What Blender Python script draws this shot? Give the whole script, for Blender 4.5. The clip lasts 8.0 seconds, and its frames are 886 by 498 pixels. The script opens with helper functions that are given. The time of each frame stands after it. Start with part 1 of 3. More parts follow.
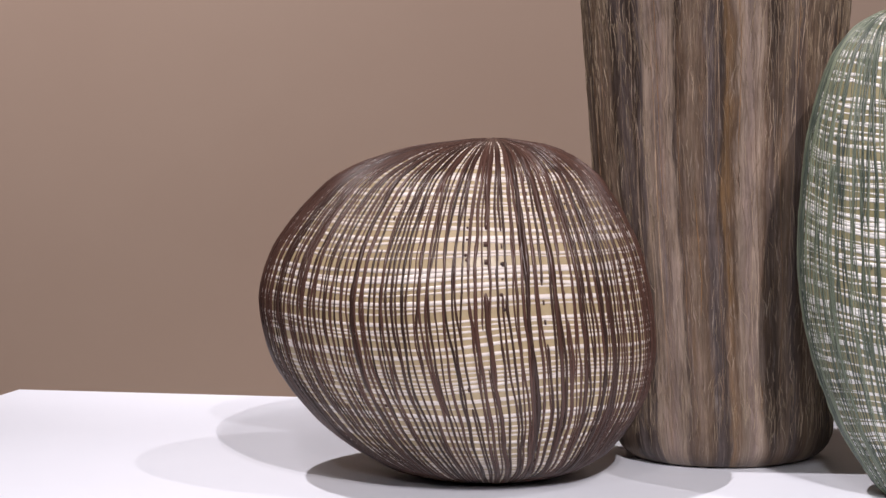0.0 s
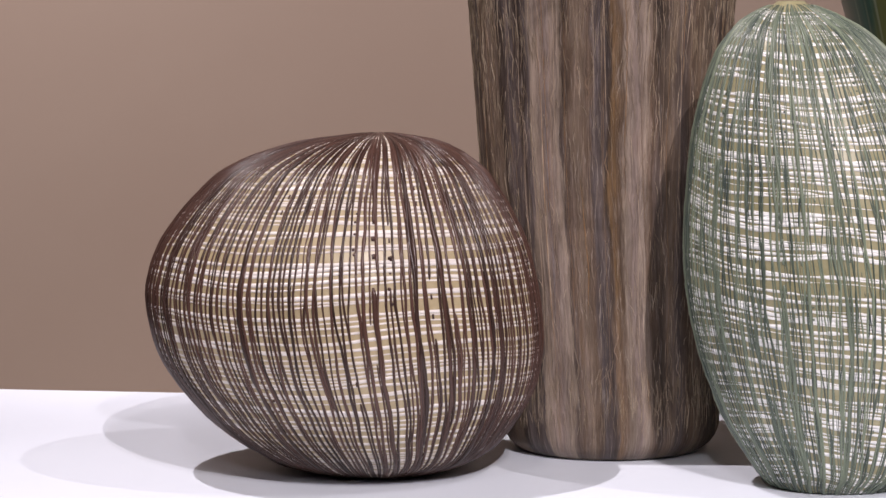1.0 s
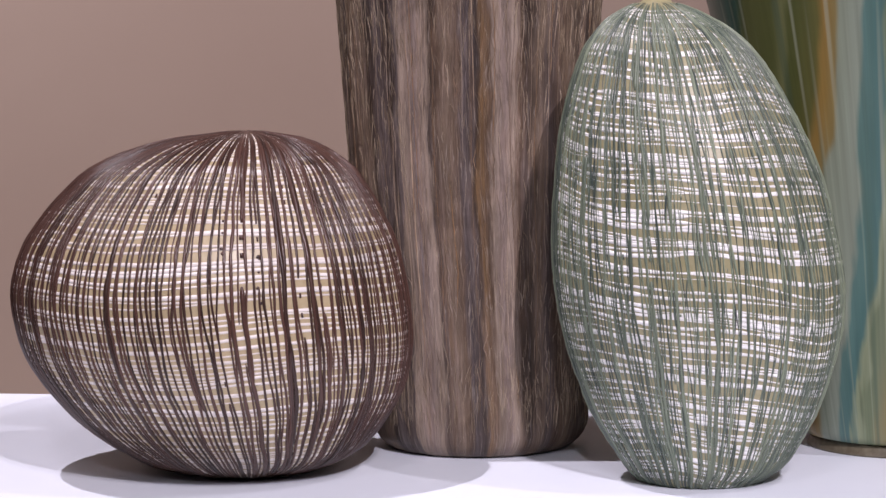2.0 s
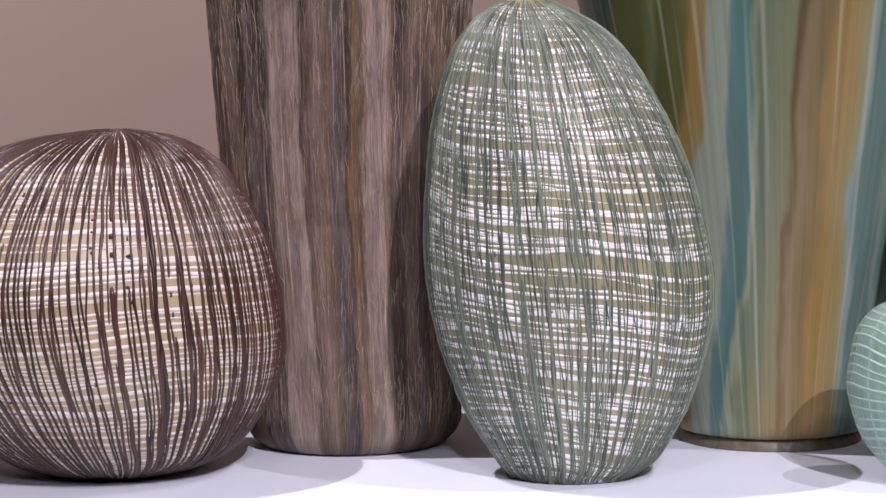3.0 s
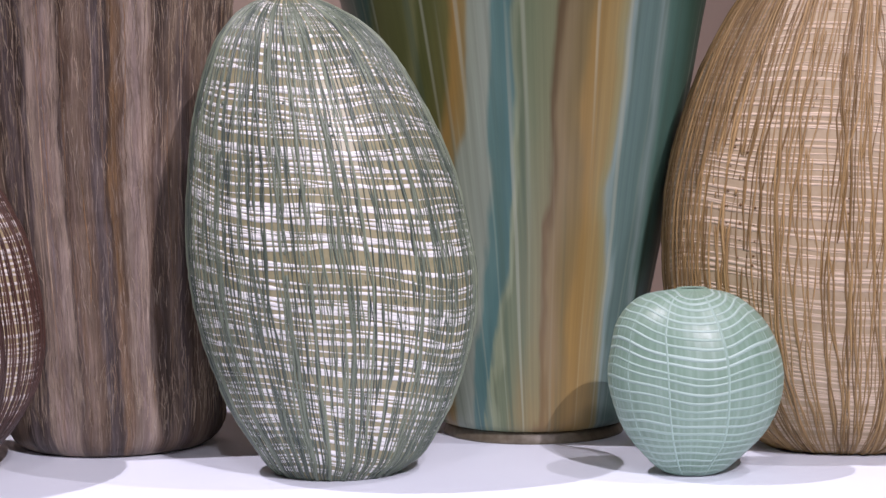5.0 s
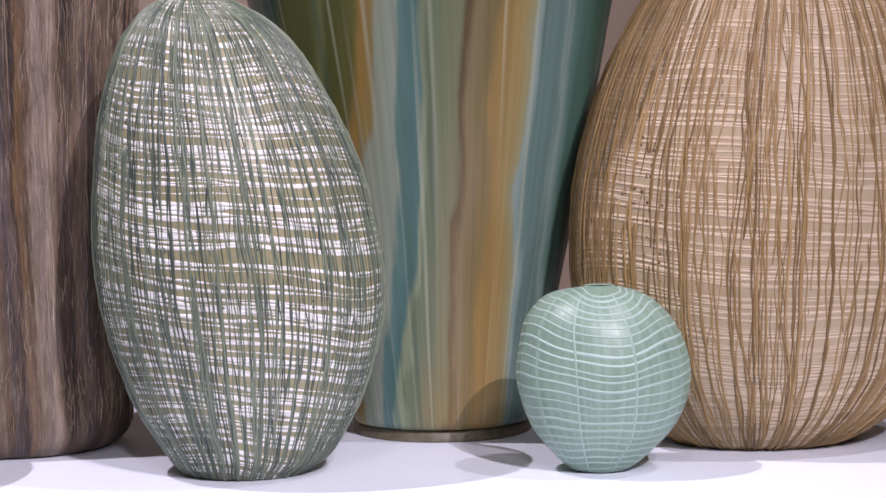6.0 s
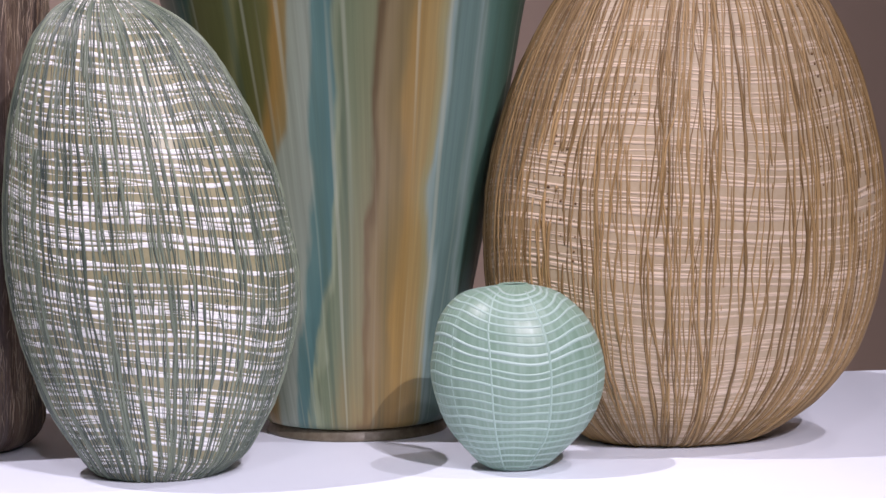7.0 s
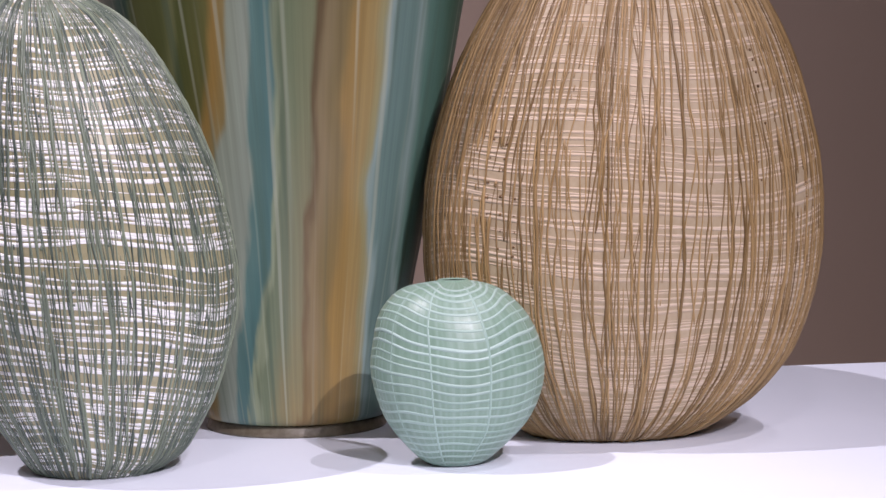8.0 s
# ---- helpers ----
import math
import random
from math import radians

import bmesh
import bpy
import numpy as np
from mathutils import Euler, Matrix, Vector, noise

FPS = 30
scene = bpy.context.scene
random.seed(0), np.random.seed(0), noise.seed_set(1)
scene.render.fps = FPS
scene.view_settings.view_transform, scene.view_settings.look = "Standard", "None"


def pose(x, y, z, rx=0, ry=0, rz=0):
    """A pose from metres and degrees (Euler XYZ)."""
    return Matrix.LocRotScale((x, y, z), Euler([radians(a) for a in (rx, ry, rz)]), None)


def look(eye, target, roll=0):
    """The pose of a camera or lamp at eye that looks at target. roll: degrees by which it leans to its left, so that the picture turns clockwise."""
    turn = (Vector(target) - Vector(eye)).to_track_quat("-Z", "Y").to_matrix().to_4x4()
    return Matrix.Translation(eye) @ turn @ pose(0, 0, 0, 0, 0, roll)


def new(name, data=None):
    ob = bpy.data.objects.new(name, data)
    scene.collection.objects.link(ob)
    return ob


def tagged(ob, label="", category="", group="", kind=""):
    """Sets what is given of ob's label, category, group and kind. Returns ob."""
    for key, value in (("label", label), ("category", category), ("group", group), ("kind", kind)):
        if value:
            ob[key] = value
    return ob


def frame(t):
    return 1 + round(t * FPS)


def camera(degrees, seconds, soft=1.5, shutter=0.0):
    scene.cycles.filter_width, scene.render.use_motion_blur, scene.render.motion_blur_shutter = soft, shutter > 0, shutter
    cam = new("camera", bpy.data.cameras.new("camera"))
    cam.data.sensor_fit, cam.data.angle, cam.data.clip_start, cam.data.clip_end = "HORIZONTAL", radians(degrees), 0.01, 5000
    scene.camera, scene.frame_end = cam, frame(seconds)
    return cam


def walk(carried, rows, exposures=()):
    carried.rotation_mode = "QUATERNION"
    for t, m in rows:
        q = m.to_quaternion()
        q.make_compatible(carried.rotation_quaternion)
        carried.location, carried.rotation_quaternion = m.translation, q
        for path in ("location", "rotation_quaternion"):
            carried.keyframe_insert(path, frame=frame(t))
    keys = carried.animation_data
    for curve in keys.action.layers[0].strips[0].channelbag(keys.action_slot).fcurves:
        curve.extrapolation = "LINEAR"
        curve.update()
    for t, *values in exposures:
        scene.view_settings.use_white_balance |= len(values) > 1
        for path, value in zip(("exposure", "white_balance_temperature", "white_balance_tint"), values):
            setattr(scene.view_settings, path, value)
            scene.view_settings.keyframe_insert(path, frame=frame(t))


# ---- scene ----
# metres; z = 0 is the top of the display plinth, x runs along it, y away from the camera
cam = camera(23.92, 8.0)
PATH = [
    (0, 0, 0, 0.345, 85.8, 0.573, 15.358),
    (0.5, 0.0007, 0.0011, 0.3449, 85.66, 0.559, 13.873),
    (1, 0.0015, 0.0022, 0.3449, 85.617, 0.539, 12.339),
    (1.5, 0.0022, 0.0032, 0.3449, 85.584, 0.557, 10.828),
    (2, 0.0033, 0.0046, 0.3448, 85.528, 0.575, 8.807),
    (2.2, 0.0037, 0.005, 0.3448, 85.51, 0.59, 8.033),
    (3.3, 0.0059, 0.0075, 0.3448, 85.39, 0.66, 4.336),
    (3.5, 0.0063, 0.0079, 0.3448, 85.37, 0.674, 3.624),
    (4, 0.0073, 0.0089, 0.3447, 85.326, 0.667, 2.082),
    (4.5, 0.0084, 0.0099, 0.3447, 85.273, 0.693, 0.302),
    (4.7, 0.0087, 0.0102, 0.3447, 85.26, 0.697, -0.255),
    (5.8, 0.0106, 0.0119, 0.3447, 85.175, 0.72, -2.976),
    (6, 0.0109, 0.0121, 0.3447, 85.159, 0.725, -3.487),
    (6.5, 0.0116, 0.0126, 0.3447, 85.133, 0.74, -4.548),
    (7, 0.0125, 0.0133, 0.3447, 85.097, 0.76, -5.801),
    (7.5, 0.0132, 0.0139, 0.3446, 85.064, 0.764, -6.915),
    (8, 0.0136, 0.0141, 0.3445, 84.962, 0.717, -7.427),
]
# the clip's camera drifts from a warm to a cooler, pinker white balance
BALANCE = [(0.0, 0.48, 6480, 13), (1.0, 0.49, 6400, 14), (2.0, 0.52, 6130, 20), (3.5, 0.52, 5980, 20), (4.5, 0.53, 5990, 22), (8.0, 0.58, 6010, 22)]
walk(cam, [(r[0], pose(*r[1:])) for r in PATH], BALANCE)

# ---- light: gallery spots under the ceiling, added fill lamps, and a dim room ----
world = bpy.data.worlds.new("world")
scene.world = world
world.use_nodes = True
world.node_tree.nodes["Background"].inputs[0].default_value = (1.0, 0.93, 0.86, 1)
world.node_tree.nodes["Background"].inputs[1].default_value = 0.05


def spot(eye, target, watts, angle=50, size=0.012, colour=(1.0, 0.912, 0.908), blend=0.5):
    data = bpy.data.lights.new("gallery_or_fill_spot", "SPOT")
    data.energy, data.spot_size, data.spot_blend = watts, radians(angle), blend
    data.shadow_soft_size, data.color = size, colour
    ob = new("gallery_or_fill_spot", data)
    ob.matrix_world = look(eye, target)
    return ob


# a strong spot from the west, weaker ones from the east and from the front; each throws a crisp shadow of its own; the
# last is only fill
SPOTS = [
    ((-1.42, 1.6, 3.0), (-0.05, 1.8, 0.0), 180, 60),
    ((1.49, 1.1, 3.0), (0.0, 1.8, 0.0), 80, 66),
    ((1.5, -1.85, 3.0), (-0.2, 1.4, 0.0), 410, 31),
    ((1.22, -1.23, 3.0), (-0.2, 1.4, 0.0), 120, 33),
    ((-0.25, -1.07, 3.0), (-0.1, 1.4, 0.0), 45, 34),
    # low front fill, an unseen lamp added to brighten the vases' faces
    ((0.6, -3.1, 2.6), (0.0, 1.5, -0.1), 100, 28),
]
for eye, target, watts, angle in SPOTS:
    spot(eye, target, watts, angle, blend=0.9)
# two unseen lamps, added only to bring the north wall up in brightness
WALL_FILLS = [((-2.2, 1.65, 2.5), (-1.0, 3.95, 0.05), 285, 68), ((1.3, 2.1, 2.5), (1.3, 3.95, 0.3), 40, 115)]
for eye, target, watts, angle in WALL_FILLS:
    spot(eye, target, watts, angle, size=0.08, blend=0.75)


# ---- materials ----
def lin(*c):
    """Linear colour from 8-bit values."""
    return tuple((v / 255 / 12.92 if v < 10.3 else ((v / 255 + 0.055) / 1.055) ** 2.4) for v in c) + (1.0,)


class Nodes:
    def __init__(self, name, rough=0.5, spec=0.5):
        self.mat = bpy.data.materials.new(name)
        self.mat.use_nodes = True
        self.t = self.mat.node_tree
        self.p = self.t.nodes["Principled BSDF"]
        self.p.inputs["Roughness"].default_value = rough
        self.p.inputs["Specular IOR Level"].default_value = spec

    def add(self, kind, **values):
        n = self.t.nodes.new(kind)
        for k, v in values.items():
            setattr(n, k, v)
        return n

    def link(self, a, b):
        self.t.links.new(a, b)

    def put(self, socket, v):
        if hasattr(v, "links"):
            self.link(v, socket)
        else:
            socket.default_value = v

    def math(self, op, a, b=0.0, c=0.0):
        n = self.add("ShaderNodeMath", operation=op)
        for s, v in zip(n.inputs, (a, b, c)):
            self.put(s, v)
        return n.outputs[0]

    def noise(self, vector, scale, detail=3.0, rough=0.55, warp=0.0):
        n = self.add("ShaderNodeTexNoise")
        self.link(vector, n.inputs["Vector"])
        n.inputs["Scale"].default_value, n.inputs["Detail"].default_value = scale, detail
        n.inputs["Roughness"].default_value, n.inputs["Distortion"].default_value = rough, warp
        return n.outputs["Fac"]

    def ramp(self, fac, stops, mode="LINEAR"):
        n = self.add("ShaderNodeValToRGB")
        n.color_ramp.interpolation = mode
        e = n.color_ramp.elements
        while len(e) < len(stops):
            e.new(0.5)
        for el, (at, colour) in zip(e, stops):
            el.position, el.color = at, colour
        self.link(fac, n.inputs[0])
        return n.outputs[0]

    def mix(self, fac, a, b, mode="MIX"):
        n = self.add("ShaderNodeMix", data_type="RGBA", blend_type=mode)
        for s, v in zip((n.inputs[0], n.inputs[6], n.inputs[7]), (fac, a, b)):
            self.put(s, v)
        return n.outputs[2]

    def stretch(self, vector, sx, sy, sz=1.0):
        n = self.add("ShaderNodeVectorMath", operation="MULTIPLY")
        self.link(vector, n.inputs[0])
        n.inputs[1].default_value = (sx, sy, sz)
        return n.outputs[0]

    def bump(self, height, strength, distance=0.002):
        n = self.add("ShaderNodeBump")
        n.inputs["Strength"].default_value, n.inputs["Distance"].default_value = strength, distance
        self.link(height, n.inputs["Height"])
        self.link(n.outputs[0], self.p.inputs["Normal"])

    def colour(self, v):
        self.put(self.p.inputs["Base Color"], v)

    def obj(self):
        return self.add("ShaderNodeTexCoord").outputs["Object"]

    def uv(self):
        return self.add("ShaderNodeTexCoord").outputs["UV"]

    def random(self):
        return self.add("ShaderNodeObjectInfo").outputs["Random"]


def painted(name, a, b, scale, rough=0.6, grain=900, strength=0.12):
    """Matt paint with cloudy variation and roller grain."""
    m = Nodes(name, rough, 0.3)
    co = m.obj()
    m.colour(m.ramp(m.noise(co, scale, 5), [(0.3, a), (0.7, b)]))
    m.bump(m.noise(co, grain, 2), strength, 0.0006)
    return m.mat


def glass_ground(name, a, b, rough=0.36):
    """Opaque glass body under the trailed lines."""
    m = Nodes(name, rough, 0.5)
    co = m.obj()
    c = m.ramp(m.noise(co, 14, 4), [(0.3, a), (0.7, b)])
    c = m.mix(m.math("MULTIPLY", m.noise(co, 160, 3), 0.25), c, (0.75, 0.68, 0.55, 1))
    m.colour(c)
    m.bump(m.noise(co, 220, 3), 0.25, 0.001)
    return m.mat


def glass_line(name, a, b, rough=0.3, gloss=0.35, joined=False):
    """Trailed glass line; each one of its own shade."""
    m = Nodes(name, rough, gloss)
    co = m.obj()
    own = m.add("ShaderNodeNewGeometry").outputs["Random Per Island"] if joined else m.random()
    f = m.math("ADD", m.math("MULTIPLY", own, 0.6), m.math("MULTIPLY", m.noise(co, 45, 3), 0.4))
    m.colour(m.ramp(f, [(0.15, a), (0.75, b)]))
    m.bump(m.noise(co, 260, 2), 0.3, 0.001)
    return m.mat


MAT_WALL = painted("taupe_wall_paint", lin(168, 148, 133), lin(172, 153, 138), 1.2, 0.75)
MAT_PLINTH = painted("white_plinth_paint", (0.735, 0.785, 0.865, 1), (0.765, 0.815, 0.895, 1), 3.0, 0.55)
MAT_FLOOR = painted("grey_floor", (0.25, 0.23, 0.21, 1), (0.3, 0.28, 0.26, 1), 2.0, 0.4)
MAT_CEILING = painted("white_ceiling", (0.7, 0.69, 0.67, 1), (0.74, 0.73, 0.71, 1), 1.0, 0.8)
MAT_ROUND_BODY = glass_ground("olive_beige_glass", lin(148, 131, 95), lin(162, 144, 107))
MAT_ROUND_BAND = glass_line("white_trail", lin(200, 191, 184), lin(222, 215, 210))
MAT_ROUND_THREAD = glass_line("brown_trail", lin(43, 29, 25), lin(80, 56, 48), 0.32, 0.4)
MAT_GREEN_BODY = glass_ground("olive_glass", lin(124, 119, 80), lin(140, 134, 95))
MAT_GREEN_BAND = glass_line("white_trail_cool", lin(216, 215, 212), lin(236, 235, 233))
MAT_GREEN_THREAD = glass_line("sea_green_trail", lin(66, 77, 70), lin(124, 134, 114))
MAT_GREEN_FINE = glass_line("slate_green_trail", lin(54, 65, 64), lin(106, 118, 104), joined=True)
MAT_TAN_FINE = glass_line("olive_tan_trail", lin(112, 87, 50), lin(164, 136, 92), 0.42, joined=True)
MAT_TAN_BODY = glass_ground("tan_glass", lin(156, 136, 104), lin(168, 147, 114), 0.5)
MAT_TAN_BAND = glass_line("cream_trail", lin(190, 170, 145), lin(206, 187, 164), 0.6, 0.2)
MAT_TAN_THREAD = glass_line("brown_tan_trail", lin(106, 83, 49), lin(166, 138, 94), 0.42)
MAT_TAN_BEAD = glass_line("brown_bead", lin(96, 72, 46), lin(128, 99, 65), 0.4)
MAT_SMALL_LINE = glass_line("pale_mint_trail", lin(142, 168, 155), lin(160, 183, 174), 0.42, 0.5)


def small_glass():
    """Satin green glass; faint pale uprights lie deeper in it."""
    m = Nodes("satin_green_glass", 0.4, 0.7)
    uv = m.uv()
    streak = m.noise(m.stretch(uv, 90, 1.5), 1.0, 1)
    c = m.ramp(streak, [(0.36, lin(104, 132, 112)), (0.5, lin(112, 140, 120)), (0.62, lin(124, 149, 134))])
    m.colour(m.mix(m.math("MULTIPLY", m.noise(m.obj(), 60, 4), 0.35), c, lin(146, 172, 158)))
    m.bump(m.noise(m.obj(), 320, 3), 0.12, 0.0006)
    return m.mat


# colours of the fibrous vase round its front: sine of the angle, shade
FIBRE_SHADES = {
    "dark": lin(50, 41, 37), "brown": lin(92, 75, 61), "amber": lin(122, 95, 62), "slate": lin(80, 74, 76), "taupe": lin(122, 106, 91), "pale": lin(151, 136, 121), "mauve": lin(136, 121, 114),
}
FIBRE_STREAKS = [
    (-1.0, "dark"), (-0.9, "brown"), (-0.84, "brown"), (-0.7, "taupe"), (-0.67, "dark"), (-0.58, "slate"), (-0.5, "dark"), (-0.45, "slate"), (-0.42, "pale"), (-0.3, "mauve"), (-0.2, "pale"), (-0.17, "dark"),
    (-0.12, "brown"), (-0.04, "taupe"), (0.04, "brown"), (0.08, "slate"), (0.18, "dark"), (0.21, "amber"), (0.27, "brown"), (0.3, "pale"), (0.37, "mauve"), (0.44, "pale"), (0.48, "brown"),
    (0.54, "dark"), (0.64, "taupe"), (0.7, "slate"), (0.77, "brown"), (0.85, "taupe"), (0.92, "dark"), (1.0, "brown"),
]


def fibre_glass():
    """Matted glass fibre: combed locks of brown, grey and amber with torn edges and fine hairs."""
    m = Nodes("fibrous_brown_glass", 0.5, 0.35)
    uv = m.uv()

    def shifted(source, noise, amount):
        n = m.add("ShaderNodeVectorMath", operation="MULTIPLY_ADD")
        m.link(m.math("SUBTRACT", noise, 0.5), n.inputs[0])
        n.inputs[1].default_value = (amount, 0, 0)
        m.link(source, n.inputs[2])
        return n.outputs[0]

    w = shifted(uv, m.noise(m.stretch(uv, 7, 6), 1.0, 2), 0.035)
    w = shifted(w, m.noise(m.stretch(uv, 170, 22, 3), 1.0, 3, 0.6), 0.016)
    sep = m.add("ShaderNodeSeparateXYZ")
    m.link(w, sep.inputs[0])
    f = m.math("MULTIPLY_ADD", sep.outputs[0], 2.0, 0.5)
    stops = [(0.5 + math.asin(x) / math.pi, FIBRE_SHADES[k]) for x, k in FIBRE_STREAKS]
    west, east = m.ramp(f, stops[:16]), m.ramp(f, stops[15:])
    c = m.mix(m.math("GREATER_THAN", f, stops[15][0]), west, east)
    lock = m.ramp(m.noise(m.stretch(w, 46, 3.2, 9), 1.0, 3, 0.6), [(0.36, FIBRE_SHADES["dark"]), (0.48, FIBRE_SHADES["brown"]), (0.58, FIBRE_SHADES["mauve"]), (0.68, FIBRE_SHADES["amber"])])
    c = m.mix(0.28, c, lock)
    tuft = m.ramp(m.noise(m.stretch(uv, 16, 11, 4), 1.0, 4, 0.65, 1.0), [(0.38, (0.62, 0.6, 0.6, 1)), (0.52, (1, 1, 1, 1)), (0.66, (1.25, 1.22, 1.22, 1))])
    c = m.mix(0.7, c, tuft, "MULTIPLY")
    comb = shifted(uv, m.noise(m.stretch(uv, 60, 26), 1.0, 3, 0.6), 0.014)
    fine = m.noise(m.stretch(comb, 520, 9), 1.0, 2, 0.7)
    c = m.mix(0.6, c, m.ramp(fine, [(0.36, (0.6, 0.58, 0.56, 1)), (0.64, (1.4, 1.4, 1.42, 1))]), "MULTIPLY")
    hair = m.ramp(m.noise(m.stretch(comb, 800, 24, 7), 1.0, 1, 0.5), [(0.62, (0, 0, 0, 1)), (0.7, (0.4, 0.4, 0.4, 1))])
    c = m.mix(hair, c, lin(176, 164, 154))
    m.colour(c)
    m.bump(m.math("ADD", fine, m.noise(m.stretch(w, 80, 8), 1.0, 3)), 0.7, 0.002)
    return m.mat


STREAKS = [
    (-1.0, 50, 78, 66), (-0.86, 54, 88, 78), (-0.8, 92, 98, 58), (-0.68, 86, 92, 52), (-0.62, 112, 116, 76), (-0.58, 80, 86, 46), (-0.46, 92, 92, 50),
    (-0.41, 140, 114, 60), (-0.35, 134, 118, 74), (-0.32, 136, 146, 128), (-0.21, 140, 150, 134), (-0.18, 92, 124, 118), (-0.09, 78, 112, 108), (-0.06, 134, 144, 114),
    (-0.03, 104, 116, 88), (0.13, 112, 118, 88), (0.16, 88, 74, 50), (0.2, 120, 108, 78), (0.28, 112, 100, 66), (0.34, 140, 116, 66), (0.42, 144, 126, 80),
    (0.47, 140, 136, 98), (0.51, 130, 150, 144), (0.55, 100, 125, 119), (0.65, 97, 122, 115), (0.68, 126, 146, 139), (0.73, 84, 116, 104), (0.9, 64, 94, 76), (1.0, 54, 80, 60),
]


def streaked_glass():
    """Satin glass with long vertical streaks of teal, olive, grey and amber."""
    m = Nodes("streaked_glass", 0.33, 0.5)
    uv = m.uv()
    sep = m.add("ShaderNodeSeparateXYZ")
    m.link(uv, sep.inputs[0])
    warp = m.math("MULTIPLY", m.math("SUBTRACT", m.noise(m.stretch(uv, 6, 4.5), 1.0, 2), 0.5), 0.045)
    up = m.ramp(sep.outputs[1], [(0.0, (0, 0, 0, 1)), (0.42, (1, 1, 1, 1))])
    spread = m.math("MULTIPLY", sep.outputs[0], m.math("MULTIPLY_ADD", up, 0.45, 0.55))
    drift = m.math("MULTIPLY", m.math("SUBTRACT", 1.0, up), 0.032)
    curl = m.math("MULTIPLY", m.math("SUBTRACT", m.noise(m.stretch(uv, 26, 7), 1.0, 3), 0.5), m.math("MULTIPLY_ADD", up, -0.03, 0.04))
    u = m.math("ADD", m.math("ADD", spread, drift), m.math("ADD", warp, curl))
    f = m.math("MULTIPLY_ADD", u, 2.0, 0.5)
    stops = [(0.5 + math.asin(x) / math.pi, lin(r, g, b)) for x, r, g, b in STREAKS]
    c = m.ramp(f, stops[:15] + [(stops[15][0], stops[15][1])], "EASE")
    d = m.ramp(f, stops[14:], "EASE")
    side = m.math("GREATER_THAN", f, stops[15][0] - 0.0005)
    c = m.mix(side, c, d)
    low = m.ramp(sep.outputs[1], [(0.03, (1, 1, 1, 1)), (0.34, (0, 0, 0, 1))])
    mid = m.ramp(u, [(0.0, (0, 0, 0, 1)), (0.02, (1, 1, 1, 1)), (0.06, (1, 1, 1, 1)), (0.085, (0, 0, 0, 1))])
    glow = m.noise(m.stretch(uv, 40, 2.0, 4), 1.0, 2)
    c = m.mix(m.math("MULTIPLY", m.math("MULTIPLY", low, mid), m.math("MULTIPLY", glow, 0.9)), c, lin(150, 122, 72))
    pale = m.ramp(m.noise(m.stretch(uv, 95, 1.1, 8), 1.0, 1), [(0.6, (0, 0, 0, 1)), (0.7, (0.5, 0.5, 0.5, 1))])
    c = m.mix(pale, c, lin(160, 166, 146))
    deep = m.ramp(m.noise(m.stretch(uv, 55, 1.4, 2), 1.0, 2), [(0.56, (0, 0, 0, 1)), (0.7, (0.55, 0.55, 0.55, 1))])
    c = m.mix(deep, c, lin(70, 88, 72))
    fine = m.noise(m.stretch(uv, 190, 2.6), 1.0, 4, 0.65)
    c = m.mix(0.55, c, m.ramp(fine, [(0.3, (0.72, 0.72, 0.72, 1)), (0.7, (1.22, 1.22, 1.22, 1))]), "MULTIPLY")
    m.colour(c)
    m.bump(m.noise(m.stretch(uv, 60, 3), 1.0, 2), 0.08, 0.002)
    return m.mat


def hair_glass():
    """Raised fibres, each of its own shade."""
    m = Nodes("glass_fibre", 0.4, 0.4)
    c = m.ramp(m.random(), [(0.0, lin(84, 68, 56)), (0.2, lin(124, 104, 88)), (0.4, lin(156, 136, 118)), (0.7, lin(184, 166, 148)), (0.8, lin(142, 108, 72)), (1.0, lin(104, 100, 104))])
    f = m.noise(m.obj(), 90, 3)
    m.colour(m.mix(0.6, c, m.ramp(f, [(0.3, (0.6, 0.6, 0.6, 1)), (0.7, (1.3, 1.3, 1.3, 1))]), "MULTIPLY"))
    return m.mat


def fuzz_glass():
    """Fine pale hairs; each one of its own shade."""
    m = Nodes("glass_fuzz", 0.45, 0.4)
    island = m.add("ShaderNodeNewGeometry").outputs["Random Per Island"]
    m.colour(m.ramp(island, [(0.0, lin(108, 90, 72)), (0.5, lin(148, 130, 108)), (1.0, lin(190, 174, 152))]))
    return m.mat


MAT_HAIR = hair_glass()
MAT_FUZZ = fuzz_glass()
MAT_SMALL = small_glass()
MAT_FIBRE = fibre_glass()
MAT_STREAK = streaked_glass()
MAT_FOOT = glass_ground("olive_foot_glass", lin(58, 50, 28), lin(74, 64, 38), 0.45)


# ---- mesh helpers ----
def mesh_object(name, verts, faces, material, parent=None, label="", smooth=True, uvs=None):
    data = bpy.data.meshes.new(name)
    data.from_pydata([tuple(v) for v in verts], [], [tuple(f) for f in faces])
    data.polygons.foreach_set("use_smooth", [smooth] * len(data.polygons))
    if uvs is not None:
        layer = data.uv_layers.new(name="uv")
        layer.data.foreach_set("uv", np.asarray(uvs, float).ravel())
    data.materials.append(material)
    ob = new(name, data)
    if parent is not None:
        ob.parent = parent
    if label:
        ob["label"] = label
    return ob


def part(name, bm, material, parent=None, label="", smooth=False):
    data = bpy.data.meshes.new(name)
    bm.to_mesh(data)
    bm.free()
    data.polygons.foreach_set("use_smooth", [smooth] * len(data.polygons))
    data.materials.append(material)
    ob = new(name, data)
    if parent is not None:
        ob.parent = parent
    if label:
        ob["label"] = label
    return ob


